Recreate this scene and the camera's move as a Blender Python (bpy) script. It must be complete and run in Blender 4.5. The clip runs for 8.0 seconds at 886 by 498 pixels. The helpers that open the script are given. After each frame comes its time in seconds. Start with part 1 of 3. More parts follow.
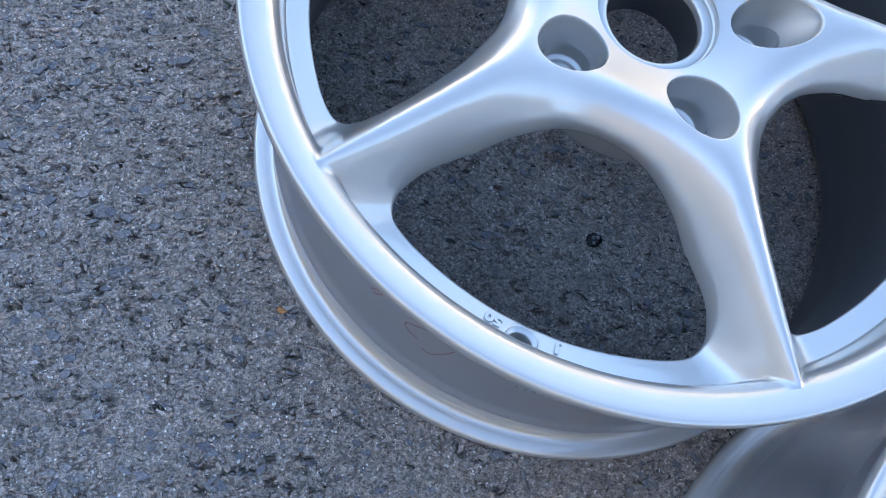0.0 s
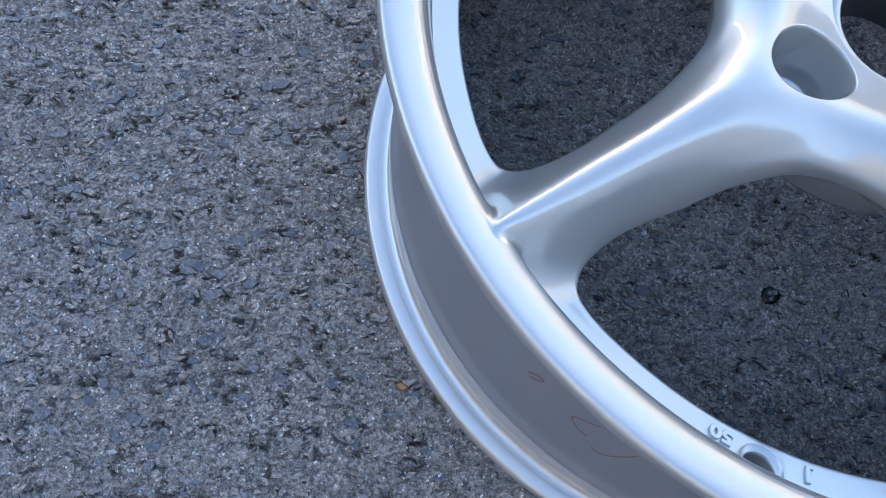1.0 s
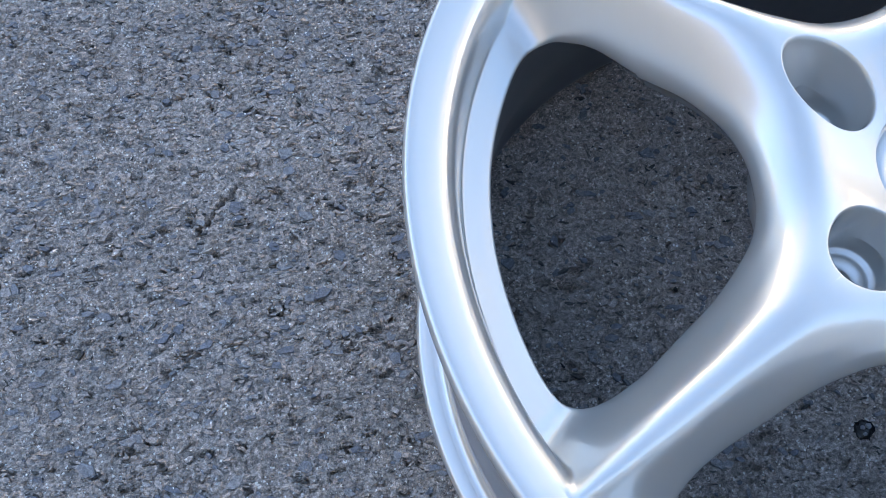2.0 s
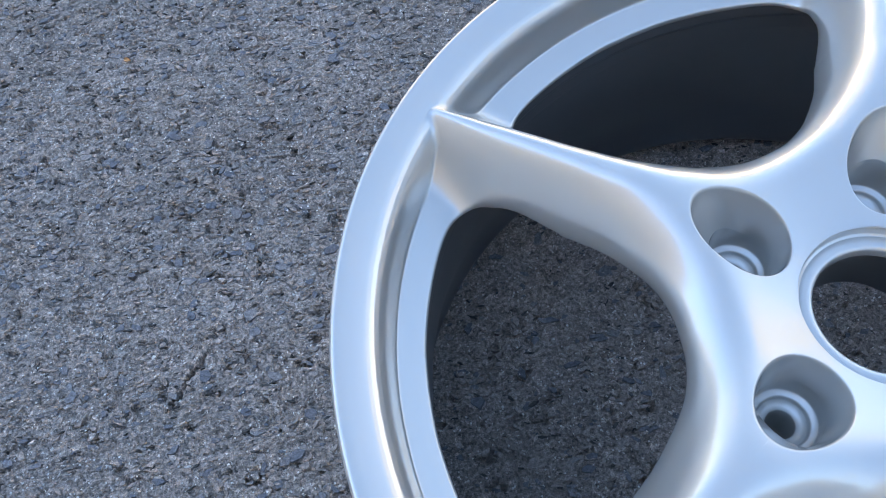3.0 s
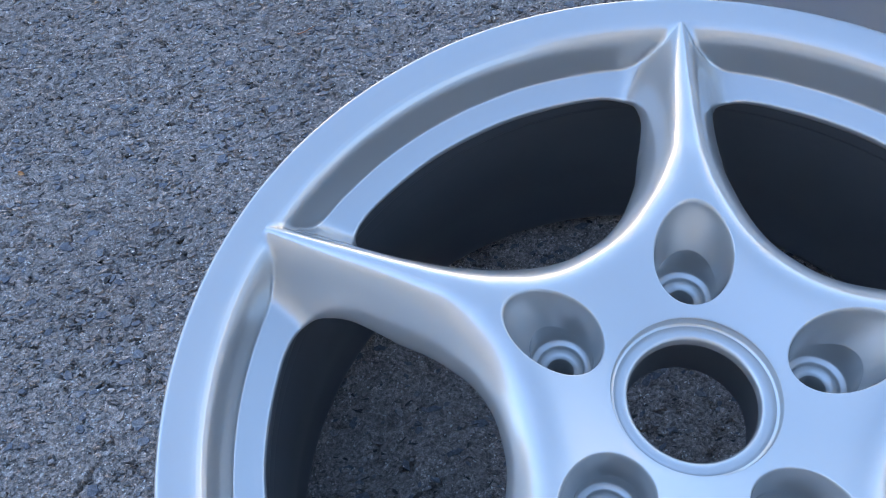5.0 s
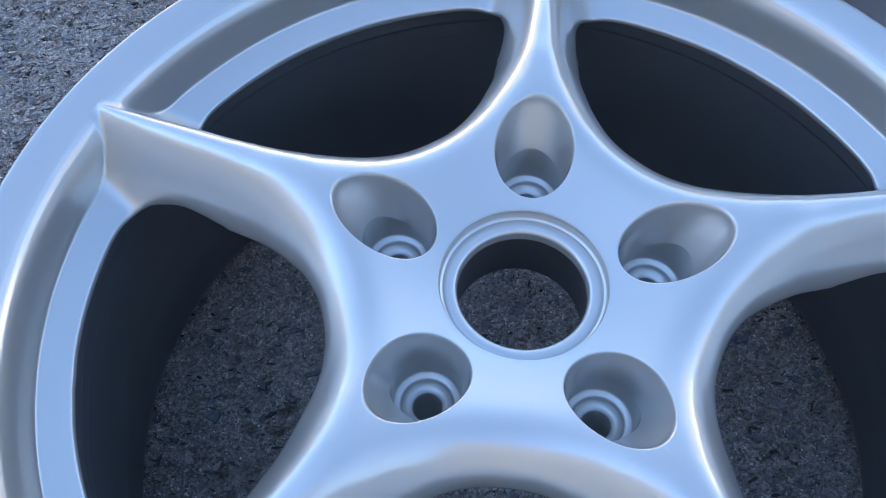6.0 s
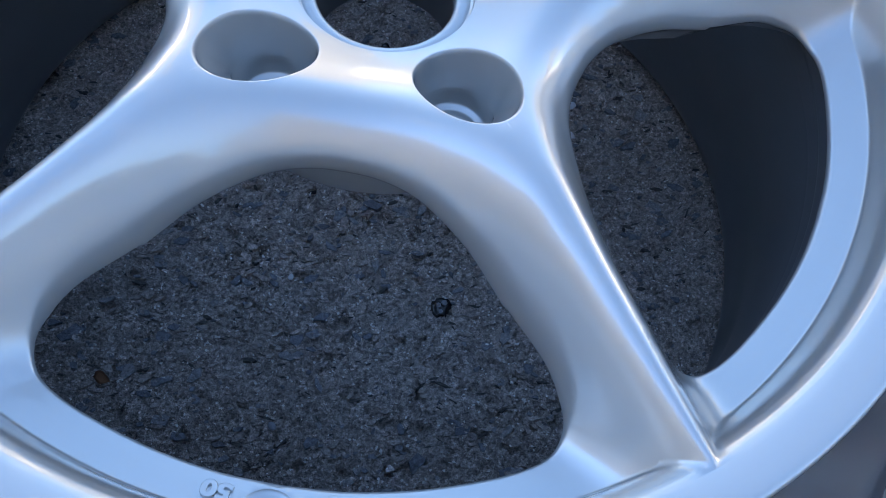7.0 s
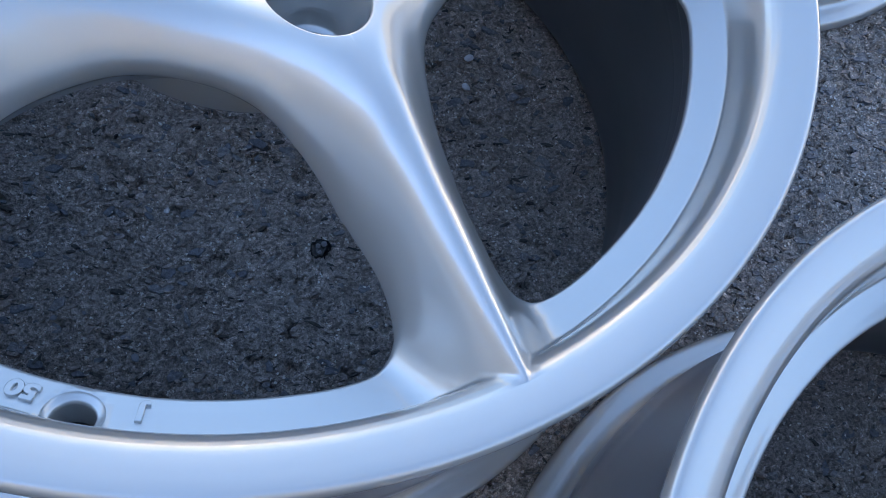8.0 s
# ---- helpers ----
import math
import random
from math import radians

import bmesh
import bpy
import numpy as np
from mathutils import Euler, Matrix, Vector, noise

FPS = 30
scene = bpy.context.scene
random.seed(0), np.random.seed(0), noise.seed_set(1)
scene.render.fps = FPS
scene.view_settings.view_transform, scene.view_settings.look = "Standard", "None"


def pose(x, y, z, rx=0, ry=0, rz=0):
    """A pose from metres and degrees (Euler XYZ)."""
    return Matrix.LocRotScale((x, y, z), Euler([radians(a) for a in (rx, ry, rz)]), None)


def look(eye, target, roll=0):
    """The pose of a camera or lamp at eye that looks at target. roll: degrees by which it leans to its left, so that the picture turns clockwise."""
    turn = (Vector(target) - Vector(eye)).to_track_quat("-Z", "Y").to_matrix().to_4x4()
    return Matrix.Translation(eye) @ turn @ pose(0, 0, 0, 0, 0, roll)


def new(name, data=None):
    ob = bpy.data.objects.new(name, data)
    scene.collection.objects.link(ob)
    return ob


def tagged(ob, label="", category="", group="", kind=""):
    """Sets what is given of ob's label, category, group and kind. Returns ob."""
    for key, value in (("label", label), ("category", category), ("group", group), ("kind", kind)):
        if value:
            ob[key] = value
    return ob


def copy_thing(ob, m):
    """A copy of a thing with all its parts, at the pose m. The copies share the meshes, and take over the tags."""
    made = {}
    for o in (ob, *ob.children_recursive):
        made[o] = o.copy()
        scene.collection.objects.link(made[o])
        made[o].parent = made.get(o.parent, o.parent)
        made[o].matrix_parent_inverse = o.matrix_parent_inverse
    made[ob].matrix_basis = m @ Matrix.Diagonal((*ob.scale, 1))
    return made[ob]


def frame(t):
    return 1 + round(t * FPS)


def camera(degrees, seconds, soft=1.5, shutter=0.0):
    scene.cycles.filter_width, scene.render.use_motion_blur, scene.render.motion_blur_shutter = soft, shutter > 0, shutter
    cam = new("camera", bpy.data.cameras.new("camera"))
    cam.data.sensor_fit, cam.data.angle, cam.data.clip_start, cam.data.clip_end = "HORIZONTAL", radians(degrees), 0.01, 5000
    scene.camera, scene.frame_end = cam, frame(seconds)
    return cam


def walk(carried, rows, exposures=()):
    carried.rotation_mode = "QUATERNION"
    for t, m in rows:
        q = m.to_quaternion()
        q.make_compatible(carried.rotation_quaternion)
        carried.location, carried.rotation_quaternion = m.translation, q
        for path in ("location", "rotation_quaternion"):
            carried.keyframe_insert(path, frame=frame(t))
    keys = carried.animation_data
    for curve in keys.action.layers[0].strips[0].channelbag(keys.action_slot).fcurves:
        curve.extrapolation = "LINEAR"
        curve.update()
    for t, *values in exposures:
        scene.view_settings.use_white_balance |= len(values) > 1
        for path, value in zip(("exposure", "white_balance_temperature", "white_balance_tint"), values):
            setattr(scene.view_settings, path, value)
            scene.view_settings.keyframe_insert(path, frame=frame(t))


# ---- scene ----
cam = camera(56.77, 8.0, soft=0.8)
# seconds, place in metres, turn in degrees
ROWS = [
    (0, -0.0686, -0.3497, 0.5976, 18.73, -9.67, 23.10),
    (0.5, -0.0970, -0.3287, 0.5520, 18.88, -9.12, 24.31),
    (1, -0.1397, -0.3087, 0.4992, 19.12, -6.57, 24.06),
    (1.5, -0.1648, -0.2712, 0.5063, 21.66, -2.78, 20.29),
    (2, -0.1707, -0.2387, 0.5172, 24.45, 0.01, 16.35),
    (2.2, -0.1714, -0.2240, 0.5203, 25.37, 0.94, 15.04),
    (3.3, -0.1249, -0.1780, 0.5564, 29.78, 5.16, 9.47),
    (3.5, -0.1158, -0.1772, 0.5618, 30.42, 5.50, 8.73),
    (4, -0.0901, -0.1658, 0.5683, 31.40, 6.01, 7.43),
    (4.2, -0.0840, -0.1614, 0.5688, 31.66, 5.90, 6.96),
    (5.3, -0.0583, -0.1530, 0.5636, 32.37, 4.22, 6.30),
    (5.5, -0.0488, -0.1604, 0.5557, 32.58, 3.23, 6.34),
    (6, -0.0154, -0.1864, 0.5260, 31.76, 0.09, 6.44),
    (6.5, 0.0173, -0.2210, 0.4913, 28.83, -2.69, 7.30),
    (7, 0.0316, -0.2583, 0.4641, 26.75, -6.14, 7.86),
    (7.5, 0.0510, -0.2699, 0.4553, 25.21, -8.84, 8.42),
    (8, 0.0750, -0.2732, 0.4573, 25.50, -10.67, 8.48),
]
EXPOSURES = [(0, 3.19, 8500, 12), (1, 3.09, 8600, 12), (2, 3.26, 9200, 12), (3.5, 3.12, 9100, 11), (4.2, 3.07, 8400, 11), (5.5, 3.02, 7800, 11), (7, 2.84, 7500, 11), (8, 2.82, 8000, 12)]
walk(cam, [(t, pose(*p)) for t, *p in ROWS], EXPOSURES)

# ---- world and light: blue sky, some cloud; an added wall shades the yard ----
SUN_EL, SUN_ROT = radians(30), radians(225)
world = bpy.data.worlds.new("world")
scene.world = world
world.use_nodes = True
wn, wl = world.node_tree.nodes, world.node_tree.links
wn.clear()
sky = wn.new("ShaderNodeTexSky")
sky.sky_type, sky.sun_disc = "NISHITA", False
sky.sun_elevation, sky.sun_rotation = SUN_EL, SUN_ROT
sky.air_density, sky.dust_density, sky.ozone_density = 1.0, 0.05, 6.0
wco = wn.new("ShaderNodeTexCoord")
cloud = wn.new("ShaderNodeTexNoise")
cloud.noise_dimensions = "4D"
cloud.inputs["W"].default_value = 1.0
cloud.inputs["Scale"].default_value, cloud.inputs["Detail"].default_value = 4.5, 10
cramp = wn.new("ShaderNodeValToRGB")
cramp.color_ramp.elements[0].position, cramp.color_ramp.elements[1].position = 0.575, 0.655
cmix = wn.new("ShaderNodeMix")
cmix.data_type = "RGBA"
cmix.inputs[7].default_value = (1.95, 1.82, 1.56, 1)
bg = wn.new("ShaderNodeBackground")
bg.inputs["Strength"].default_value = 0.10
wout = wn.new("ShaderNodeOutputWorld")
wl.new(wco.outputs["Generated"], cloud.inputs["Vector"])
wsep, wpow, wadd = wn.new("ShaderNodeSeparateXYZ"), wn.new("ShaderNodeMapRange"), wn.new("ShaderNodeMath")
wpow.inputs["From Min"].default_value, wpow.inputs["From Max"].default_value = 0.0, 0.7
wpow.inputs["To Min"].default_value, wpow.inputs["To Max"].default_value = 0.20, -0.07
wl.new(wco.outputs["Generated"], wsep.inputs["Vector"])
wl.new(wsep.outputs["Z"], wpow.inputs["Value"])
wl.new(wpow.outputs["Result"], wadd.inputs[0])
wl.new(cloud.outputs["Fac"], wadd.inputs[1])
wl.new(wadd.outputs["Value"], cramp.inputs["Fac"])
wl.new(cramp.outputs["Color"], cmix.inputs[0])
wl.new(sky.outputs["Color"], cmix.inputs[6])
wl.new(cmix.outputs[2], bg.inputs["Color"])
wl.new(bg.outputs["Background"], wout.inputs["Surface"])
sun_data = bpy.data.lights.new("sun", "SUN")
sun_data.energy, sun_data.angle, sun_data.color = 5.0, radians(0.5), (1.0, 0.93, 0.83)
sun = new("sun", sun_data)
sun.matrix_basis = look((9 * math.sin(SUN_ROT) * math.cos(SUN_EL), 9 * math.cos(SUN_ROT) * math.cos(SUN_EL), 9 * math.sin(SUN_EL)), (0, 0, 0))


# ---- materials ----
def material(name):
    mat = bpy.data.materials.new(name)
    mat.use_nodes = True
    return mat, mat.node_tree.nodes, mat.node_tree.links, mat.node_tree.nodes["Principled BSDF"]


def noise_bump(n, l, bsdf, scale, strength, distance, vector=None):
    tex, bump = n.new("ShaderNodeTexNoise"), n.new("ShaderNodeBump")
    tex.inputs["Scale"].default_value, tex.inputs["Detail"].default_value = scale, 6
    bump.inputs["Strength"].default_value, bump.inputs["Distance"].default_value = strength, distance
    if vector:
        l.new(vector, tex.inputs["Vector"])
    l.new(tex.outputs["Fac"], bump.inputs["Height"])
    l.new(bump.outputs["Normal"], bsdf.inputs["Normal"])
    return tex


def silver_paint():
    mat, n, l, b = material("silver_paint")
    co = n.new("ShaderNodeTexCoord")
    tex, ramp = n.new("ShaderNodeTexNoise"), n.new("ShaderNodeValToRGB")
    tex.inputs["Scale"].default_value, tex.inputs["Detail"].default_value = 9, 4
    ramp.color_ramp.elements[0].color, ramp.color_ramp.elements[1].color = (0.55, 0.54, 0.515, 1), (0.58, 0.57, 0.545, 1)
    l.new(co.outputs["Object"], tex.inputs["Vector"])
    l.new(tex.outputs["Fac"], ramp.inputs["Fac"])
    l.new(ramp.outputs["Color"], b.inputs["Base Color"])
    b.inputs["Metallic"].default_value, b.inputs["Roughness"].default_value = 0.57, 0.31
    b.inputs["Coat Weight"].default_value, b.inputs["Coat Roughness"].default_value = 1.0, 0.05
    b.inputs["Coat IOR"].default_value = 1.7
    return mat


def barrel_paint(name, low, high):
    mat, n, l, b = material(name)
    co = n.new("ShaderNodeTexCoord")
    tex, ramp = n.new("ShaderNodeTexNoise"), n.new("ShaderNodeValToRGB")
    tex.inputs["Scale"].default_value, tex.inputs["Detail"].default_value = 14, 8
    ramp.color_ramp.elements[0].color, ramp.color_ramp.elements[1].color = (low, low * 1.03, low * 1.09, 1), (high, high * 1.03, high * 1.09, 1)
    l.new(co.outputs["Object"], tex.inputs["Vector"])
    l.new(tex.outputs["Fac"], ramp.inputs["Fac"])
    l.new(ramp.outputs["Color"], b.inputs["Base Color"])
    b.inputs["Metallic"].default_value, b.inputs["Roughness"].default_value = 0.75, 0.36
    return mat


def graded(n, stops):
    ramp = n.new("ShaderNodeValToRGB")
    e = ramp.color_ramp.elements
    e[0].position, e[0].color = stops[0][0], (*stops[0][1], 1)
    e[1].position, e[1].color = stops[-1][0], (*stops[-1][1], 1)
    for p, c in stops[1:-1]:
        x = e.new(p)
        x.color = (*c, 1)
    return ramp


def speckle(n, l, vector, colour, scale, low, high):
    """Multiplies a colour by fine grain."""
    fine, mul = n.new("ShaderNodeTexNoise"), n.new("ShaderNodeMix")
    fine.inputs["Scale"].default_value, fine.inputs["Detail"].default_value = scale, 4
    fr = graded(n, ((0.34, (low, low, low)), (0.68, (high, high, high))))
    mul.data_type, mul.blend_type = "RGBA", "MULTIPLY"
    mul.inputs[0].default_value = 1
    l.new(vector, fine.inputs["Vector"])
    l.new(fine.outputs["Fac"], fr.inputs["Fac"])
    l.new(colour, mul.inputs[6])
    l.new(fr.outputs["Color"], mul.inputs[7])
    return mul.outputs[2]


def sparkle(n, l, vector, colour, b, scale, share):
    """Tiny crystals, few among many grains: glossier, their glint painted in as pale colour."""
    vor, sep, pick, mix, gloss = n.new("ShaderNodeTexVoronoi"), n.new("ShaderNodeSeparateColor"), n.new("ShaderNodeMath"), n.new("ShaderNodeMix"), n.new("ShaderNodeMapRange")
    vor.inputs["Scale"].default_value = scale
    pick.operation, pick.inputs[1].default_value = "LESS_THAN", share
    mix.data_type = "RGBA"
    mix.inputs[7].default_value = (0.78, 0.76, 0.72, 1)
    gloss.inputs["To Min"].default_value, gloss.inputs["To Max"].default_value = b.inputs["Roughness"].default_value, 0.18
    l.new(vector, vor.inputs["Vector"])
    l.new(vor.outputs["Color"], sep.inputs["Color"])
    l.new(sep.outputs[0], pick.inputs[0])
    l.new(pick.outputs["Value"], mix.inputs[0])
    l.new(pick.outputs["Value"], gloss.inputs["Value"])
    l.new(colour, mix.inputs[6])
    l.new(mix.outputs[2], b.inputs["Base Color"])
    l.new(gloss.outputs["Result"], b.inputs["Roughness"])


def asphalt():
    """Bitumen and sand between the stones."""
    mat, n, l, b = material("asphalt")
    co, chip = n.new("ShaderNodeTexCoord"), n.new("ShaderNodeAttribute")
    chip.attribute_name = "chip"
    ramp = graded(n, ((0.0, (0.167, 0.140, 0.122)), (0.25, (0.268, 0.227, 0.200)), (0.6, (0.356, 0.304, 0.271)), (0.85, (0.434, 0.371, 0.334)), (1.0, (0.534, 0.465, 0.423))))
    l.new(chip.outputs["Fac"], ramp.inputs["Fac"])
    tone = speckle(n, l, co.outputs["Object"], ramp.outputs["Color"], 6, 0.95, 1.19)
    b.inputs["Roughness"].default_value = 0.65
    sparkle(n, l, co.outputs["Object"], speckle(n, l, co.outputs["Object"], speckle(n, l, co.outputs["Object"], tone, 420, 0.50, 1.52), 1300, 0.6, 1.48), b, 760, 0.03)
    vor, bump = n.new("ShaderNodeTexVoronoi"), n.new("ShaderNodeBump")
    vor.inputs["Scale"].default_value = 620
    bump.inputs["Strength"].default_value, bump.inputs["Distance"].default_value = 1.0, 0.0014
    noise_bump(n, l, b, 1300, 1.0, 0.0014, co.outputs["Object"])
    l.new(co.outputs["Object"], vor.inputs["Vector"])
    l.new(vor.outputs["Distance"], bump.inputs["Height"])
    l.new(bump.outputs["Normal"], b.inputs["Normal"].links[0].from_node.inputs["Normal"])
    return mat


def crushed_stone(name, kinds, roughness=0.5, glint=0.016):
    mat, n, l, b = material(name)
    co, geo = n.new("ShaderNodeTexCoord"), n.new("ShaderNodeNewGeometry")
    ramp = graded(n, kinds)
    l.new(geo.outputs["Random Per Island"], ramp.inputs["Fac"])
    tone = speckle(n, l, co.outputs["Object"], ramp.outputs["Color"], 6, 0.95, 1.19)
    b.inputs["Roughness"].default_value = roughness
    sparkle(n, l, co.outputs["Object"], speckle(n, l, co.outputs["Object"], speckle(n, l, co.outputs["Object"], tone, 480, 0.62, 1.40), 1300, 0.62, 1.48), b, 820, glint)
    noise_bump(n, l, b, 1000, 0.75, 0.0010, co.outputs["Object"])
    return mat


SILVER, ASPHALT = silver_paint(), asphalt()
CRUSHED = crushed_stone("crushed_stone", ((0.0, (0.235, 0.196, 0.172)), (0.3, (0.280, 0.234, 0.207)), (0.9, (0.318, 0.268, 0.238)), (0.965, (0.350, 0.292, 0.255)), (0.975, (0.398, 0.345, 0.314)), (1.0, (0.458, 0.401, 0.368))), 0.55)
BLUESTONE = crushed_stone("blue_stone", ((0.0, (0.093, 0.099, 0.116)), (0.5, (0.132, 0.136, 0.150)), (0.8, (0.178, 0.174, 0.178)), (1.0, (0.225, 0.210, 0.200))), 0.45, 0.003)
# near-black colour for the shade in slits between the stones
SLIT_SHADE = crushed_stone("slit_shade", ((0.0, (0.022, 0.020, 0.018)), (1.0, (0.06, 0.054, 0.047))), 0.5)
# inner barrel and bore are a darker grey than the outer barrel
BARREL, INNER = barrel_paint("outer_barrel_paint", 0.46, 0.54), barrel_paint("inner_dark_grey", 0.19, 0.24)


# ---- building helpers ----
def part(name, bm, mat, parent, label="", smooth=True, seam=None):
    """Links a bmesh as one mesh object under a thing or a part."""
    me = bpy.data.meshes.new(name)
    bm.to_mesh(me)
    bm.free()
    me.materials.append(mat)
    for p in me.polygons:
        p.use_smooth = smooth
    if seam:
        # the same normals on both sides of the ring where two parts meet
        ring, rise = seam
        normals = []
        for v in me.vertices:
            n = v.normal
            if abs(math.hypot(v.co.x, v.co.y) - ring) < 1e-5 and v.co.z > 0.2:
                n = Vector((-rise * v.co.x / ring, -rise * v.co.y / ring, 1)).normalized()
            normals.append(n)
        me.normals_split_custom_set_from_vertices(normals)
    ob = new(name, me)
    ob.parent = parent
    if label:
        tagged(ob, label)
    return ob


def spline(knots, n):
    """n + 1 points, evenly spaced along a smooth curve through the knots."""
    k = [Vector(p) for p in knots]
    k = [2 * k[0] - k[1]] + k + [2 * k[-1] - k[-2]]
    dense = []
    for i in range(1, len(k) - 2):
        a, b, c, d = k[i - 1 : i + 3]
        for j in range(60):
            t = j / 60
            dense.append(0.5 * (2 * b + (c - a) * t + (2 * a - 5 * b + 4 * c - d) * t * t + (3 * b - 3 * c + d - a) * t ** 3))
    dense.append(k[-2])
    return resample(dense, n)


def through_knots(knots, per):
    """A centripetal curve through the knots, with per steps between two of them."""
    k = [Vector(p) for p in knots]
    k = [2 * k[0] - k[1]] + k + [2 * k[-1] - k[-2]]
    out = []
    for i in range(1, len(k) - 2):
        p = k[i - 1 : i + 3]
        u = [0.0]
        for a, b in zip(p, p[1:]):
            u.append(u[-1] + math.sqrt((b - a).length))
        for j in range(per):
            t = u[1] + (u[2] - u[1]) * j / per
            low = [p[m] * ((u[m + 1] - t) / (u[m + 1] - u[m])) + p[m + 1] * ((t - u[m]) / (u[m + 1] - u[m])) for m in range(3)]
            mid = [low[m] * ((u[m + 2] - t) / (u[m + 2] - u[m])) + low[m + 1] * ((t - u[m]) / (u[m + 2] - u[m])) for m in range(2)]
            out.append(mid[0] * ((u[2] - t) / (u[2] - u[1])) + mid[1] * ((t - u[1]) / (u[2] - u[1])))
    out.append(k[-2])
    return out


def resample(pts, n):
    run = np.cumsum([0] + [(q - p).length for p, q in zip(pts, pts[1:])])
    arr = np.array([tuple(p) for p in pts])
    at = np.linspace(0, run[-1], n + 1)
    return [Vector(p) for p in np.stack([np.interp(at, run, arr[:, c]) for c in range(arr.shape[1])], -1).tolist()]


def revolve(bm, profile, steps=240, closed=False):
    """Turns a list of (r, z) about the z axis."""
    rings = []
    for r, z in profile:
        rings.append([bm.verts.new((r * math.cos(2 * math.pi * i / steps), r * math.sin(2 * math.pi * i / steps), z)) for i in range(steps)])
    pairs = list(zip(rings, rings[1:])) + ([(rings[-1], rings[0])] if closed else [])
    for a, b in pairs:
        for i in range(steps):
            bm.faces.new((a[i], a[(i + 1) % steps], b[(i + 1) % steps], b[i]))
    return bm


# ---- the wheel: 18 inch five-spoke alloy, lying face up ----
R_RECESS, R_FACE = 0.0391, 0.2335
# height of the crown over the radius: dished hub, then the spokes' ridge
CROWN = ((0.0, 0.1990), (0.0391, 0.2022), (0.05, 0.2061), (0.06, 0.2101), (0.075, 0.2161), (0.093, 0.2219), (0.11, 0.2245), (0.14, 0.2225), (0.17, 0.2195), (0.20, 0.216), (0.222, 0.2137), (0.2327, 0.2121), (0.26, 0.208))
# how far the flanks fall below the crown, and how broad the crown's rounding is
FALL = ((0.0, 0.018), (0.07, 0.019), (0.09, 0.021), (0.11, 0.026), (0.135, 0.031), (0.18, 0.033), (0.2, 0.036), (0.26, 0.038))
ROUND = ((0.0, 3.0), (0.07, 2.0), (0.09, 1.5), (0.11, 1.2), (0.14, 1.0), (0.17, 0.85), (0.2, 0.55), (0.222, 0.24), (0.2327, 0.08), (0.26, 0.08))
HALF_WIDTH = ((0.0, 0.026), (0.11, 0.026), (0.135, 0.0226), (0.16, 0.0215), (0.185, 0.021), (0.26, 0.021))
LEDGE = ((0.0, 0.15), (0.15, 0.168), (0.19, 0.1720), (0.2070, 0.1766), (0.2140, 0.1797), (0.2215, 0.1831), (0.2300, 0.187))
WALL = ((0.2165, 0.138), (0.2190, 0.156), (0.2208, 0.1705), (0.2220, 0.1799), (0.2229, 0.1854), (0.2237, 0.1902), (0.2242, 0.1942), (0.2248, 0.1982), (0.2256, 0.2019), (0.2267, 0.2051), (0.2283, 0.2079), (0.2303, 0.2101), (0.2320, 0.2114), (0.2335, 0.2123), (0.2345, 0.21285))
# half of a window's outline; x runs along the window's middle
WINDOW = ((0.0923, 0), (0.0928, 0.010), (0.0953, 0.0206), (0.0997, 0.0304), (0.1080, 0.0422), (0.1186, 0.0545), (0.1322, 0.0668), (0.1450, 0.0787), (0.1548, 0.0865), (0.1645, 0.0921), (0.1740, 0.0949), (0.1835, 0.0916), (0.1912, 0.0805), (0.1982, 0.0625), (0.2040, 0.0415), (0.2075, 0.0205), (0.2085, 0))
# how low the turned-in edge of a window reaches, along the window
UNDERCUT = ((0.088, 0.1920), (0.105, 0.1915), (0.125, 0.1905), (0.150, 0.1895), (0.168, 0.1870), (0.185, 0.1800), (0.198, 0.1758), (0.212, 0.1742))
HALF = radians(36)
HOLE_R0, HOLE_R1, HOLE_W = 0.0448, 0.0955, 0.0195


def curve_at(table, x):
    xs, ys = table if isinstance(table, np.ndarray) else np.array(table).T
    return float(np.interp(x, xs, ys))


def smooth_table(table, n=3000):
    """A smooth curve y(x) through the knots, as two rows of x and y."""
    x, y = np.array(table).T
    gap, rise = np.diff(x), np.diff(y) / np.diff(x)
    slope = np.empty(len(x))
    slope[1:-1] = (gap[:-1] * rise[1:] + gap[1:] * rise[:-1]) / (gap[:-1] + gap[1:])
    slope[0], slope[-1] = rise[0], rise[-1]
    at = np.linspace(x[0], x[-1], n)
    k = np.clip(np.searchsorted(x, at, "right") - 1, 0, len(gap) - 1)
    t = (at - x[k]) / gap[k]
    a, b = y[k] + gap[k] * slope[k] * t, y[k + 1] - gap[k] * slope[k + 1] * (1 - t)
    w = t * t * (3 - 2 * t)
    return np.stack([at, a * (1 - w) + b * w])


CROWN, FALL, ROUND, HALF_WIDTH, LEDGE, WALL, UNDERCUT = (smooth_table(t) for t in (CROWN, FALL, ROUND, HALF_WIDTH, LEDGE, WALL, UNDERCUT))


def smax(a, b, k):
    h = max(0.0, min(1.0, 0.5 + 0.5 * (a - b) / k))
    return b + (a - b) * h + k * h * (1 - h)


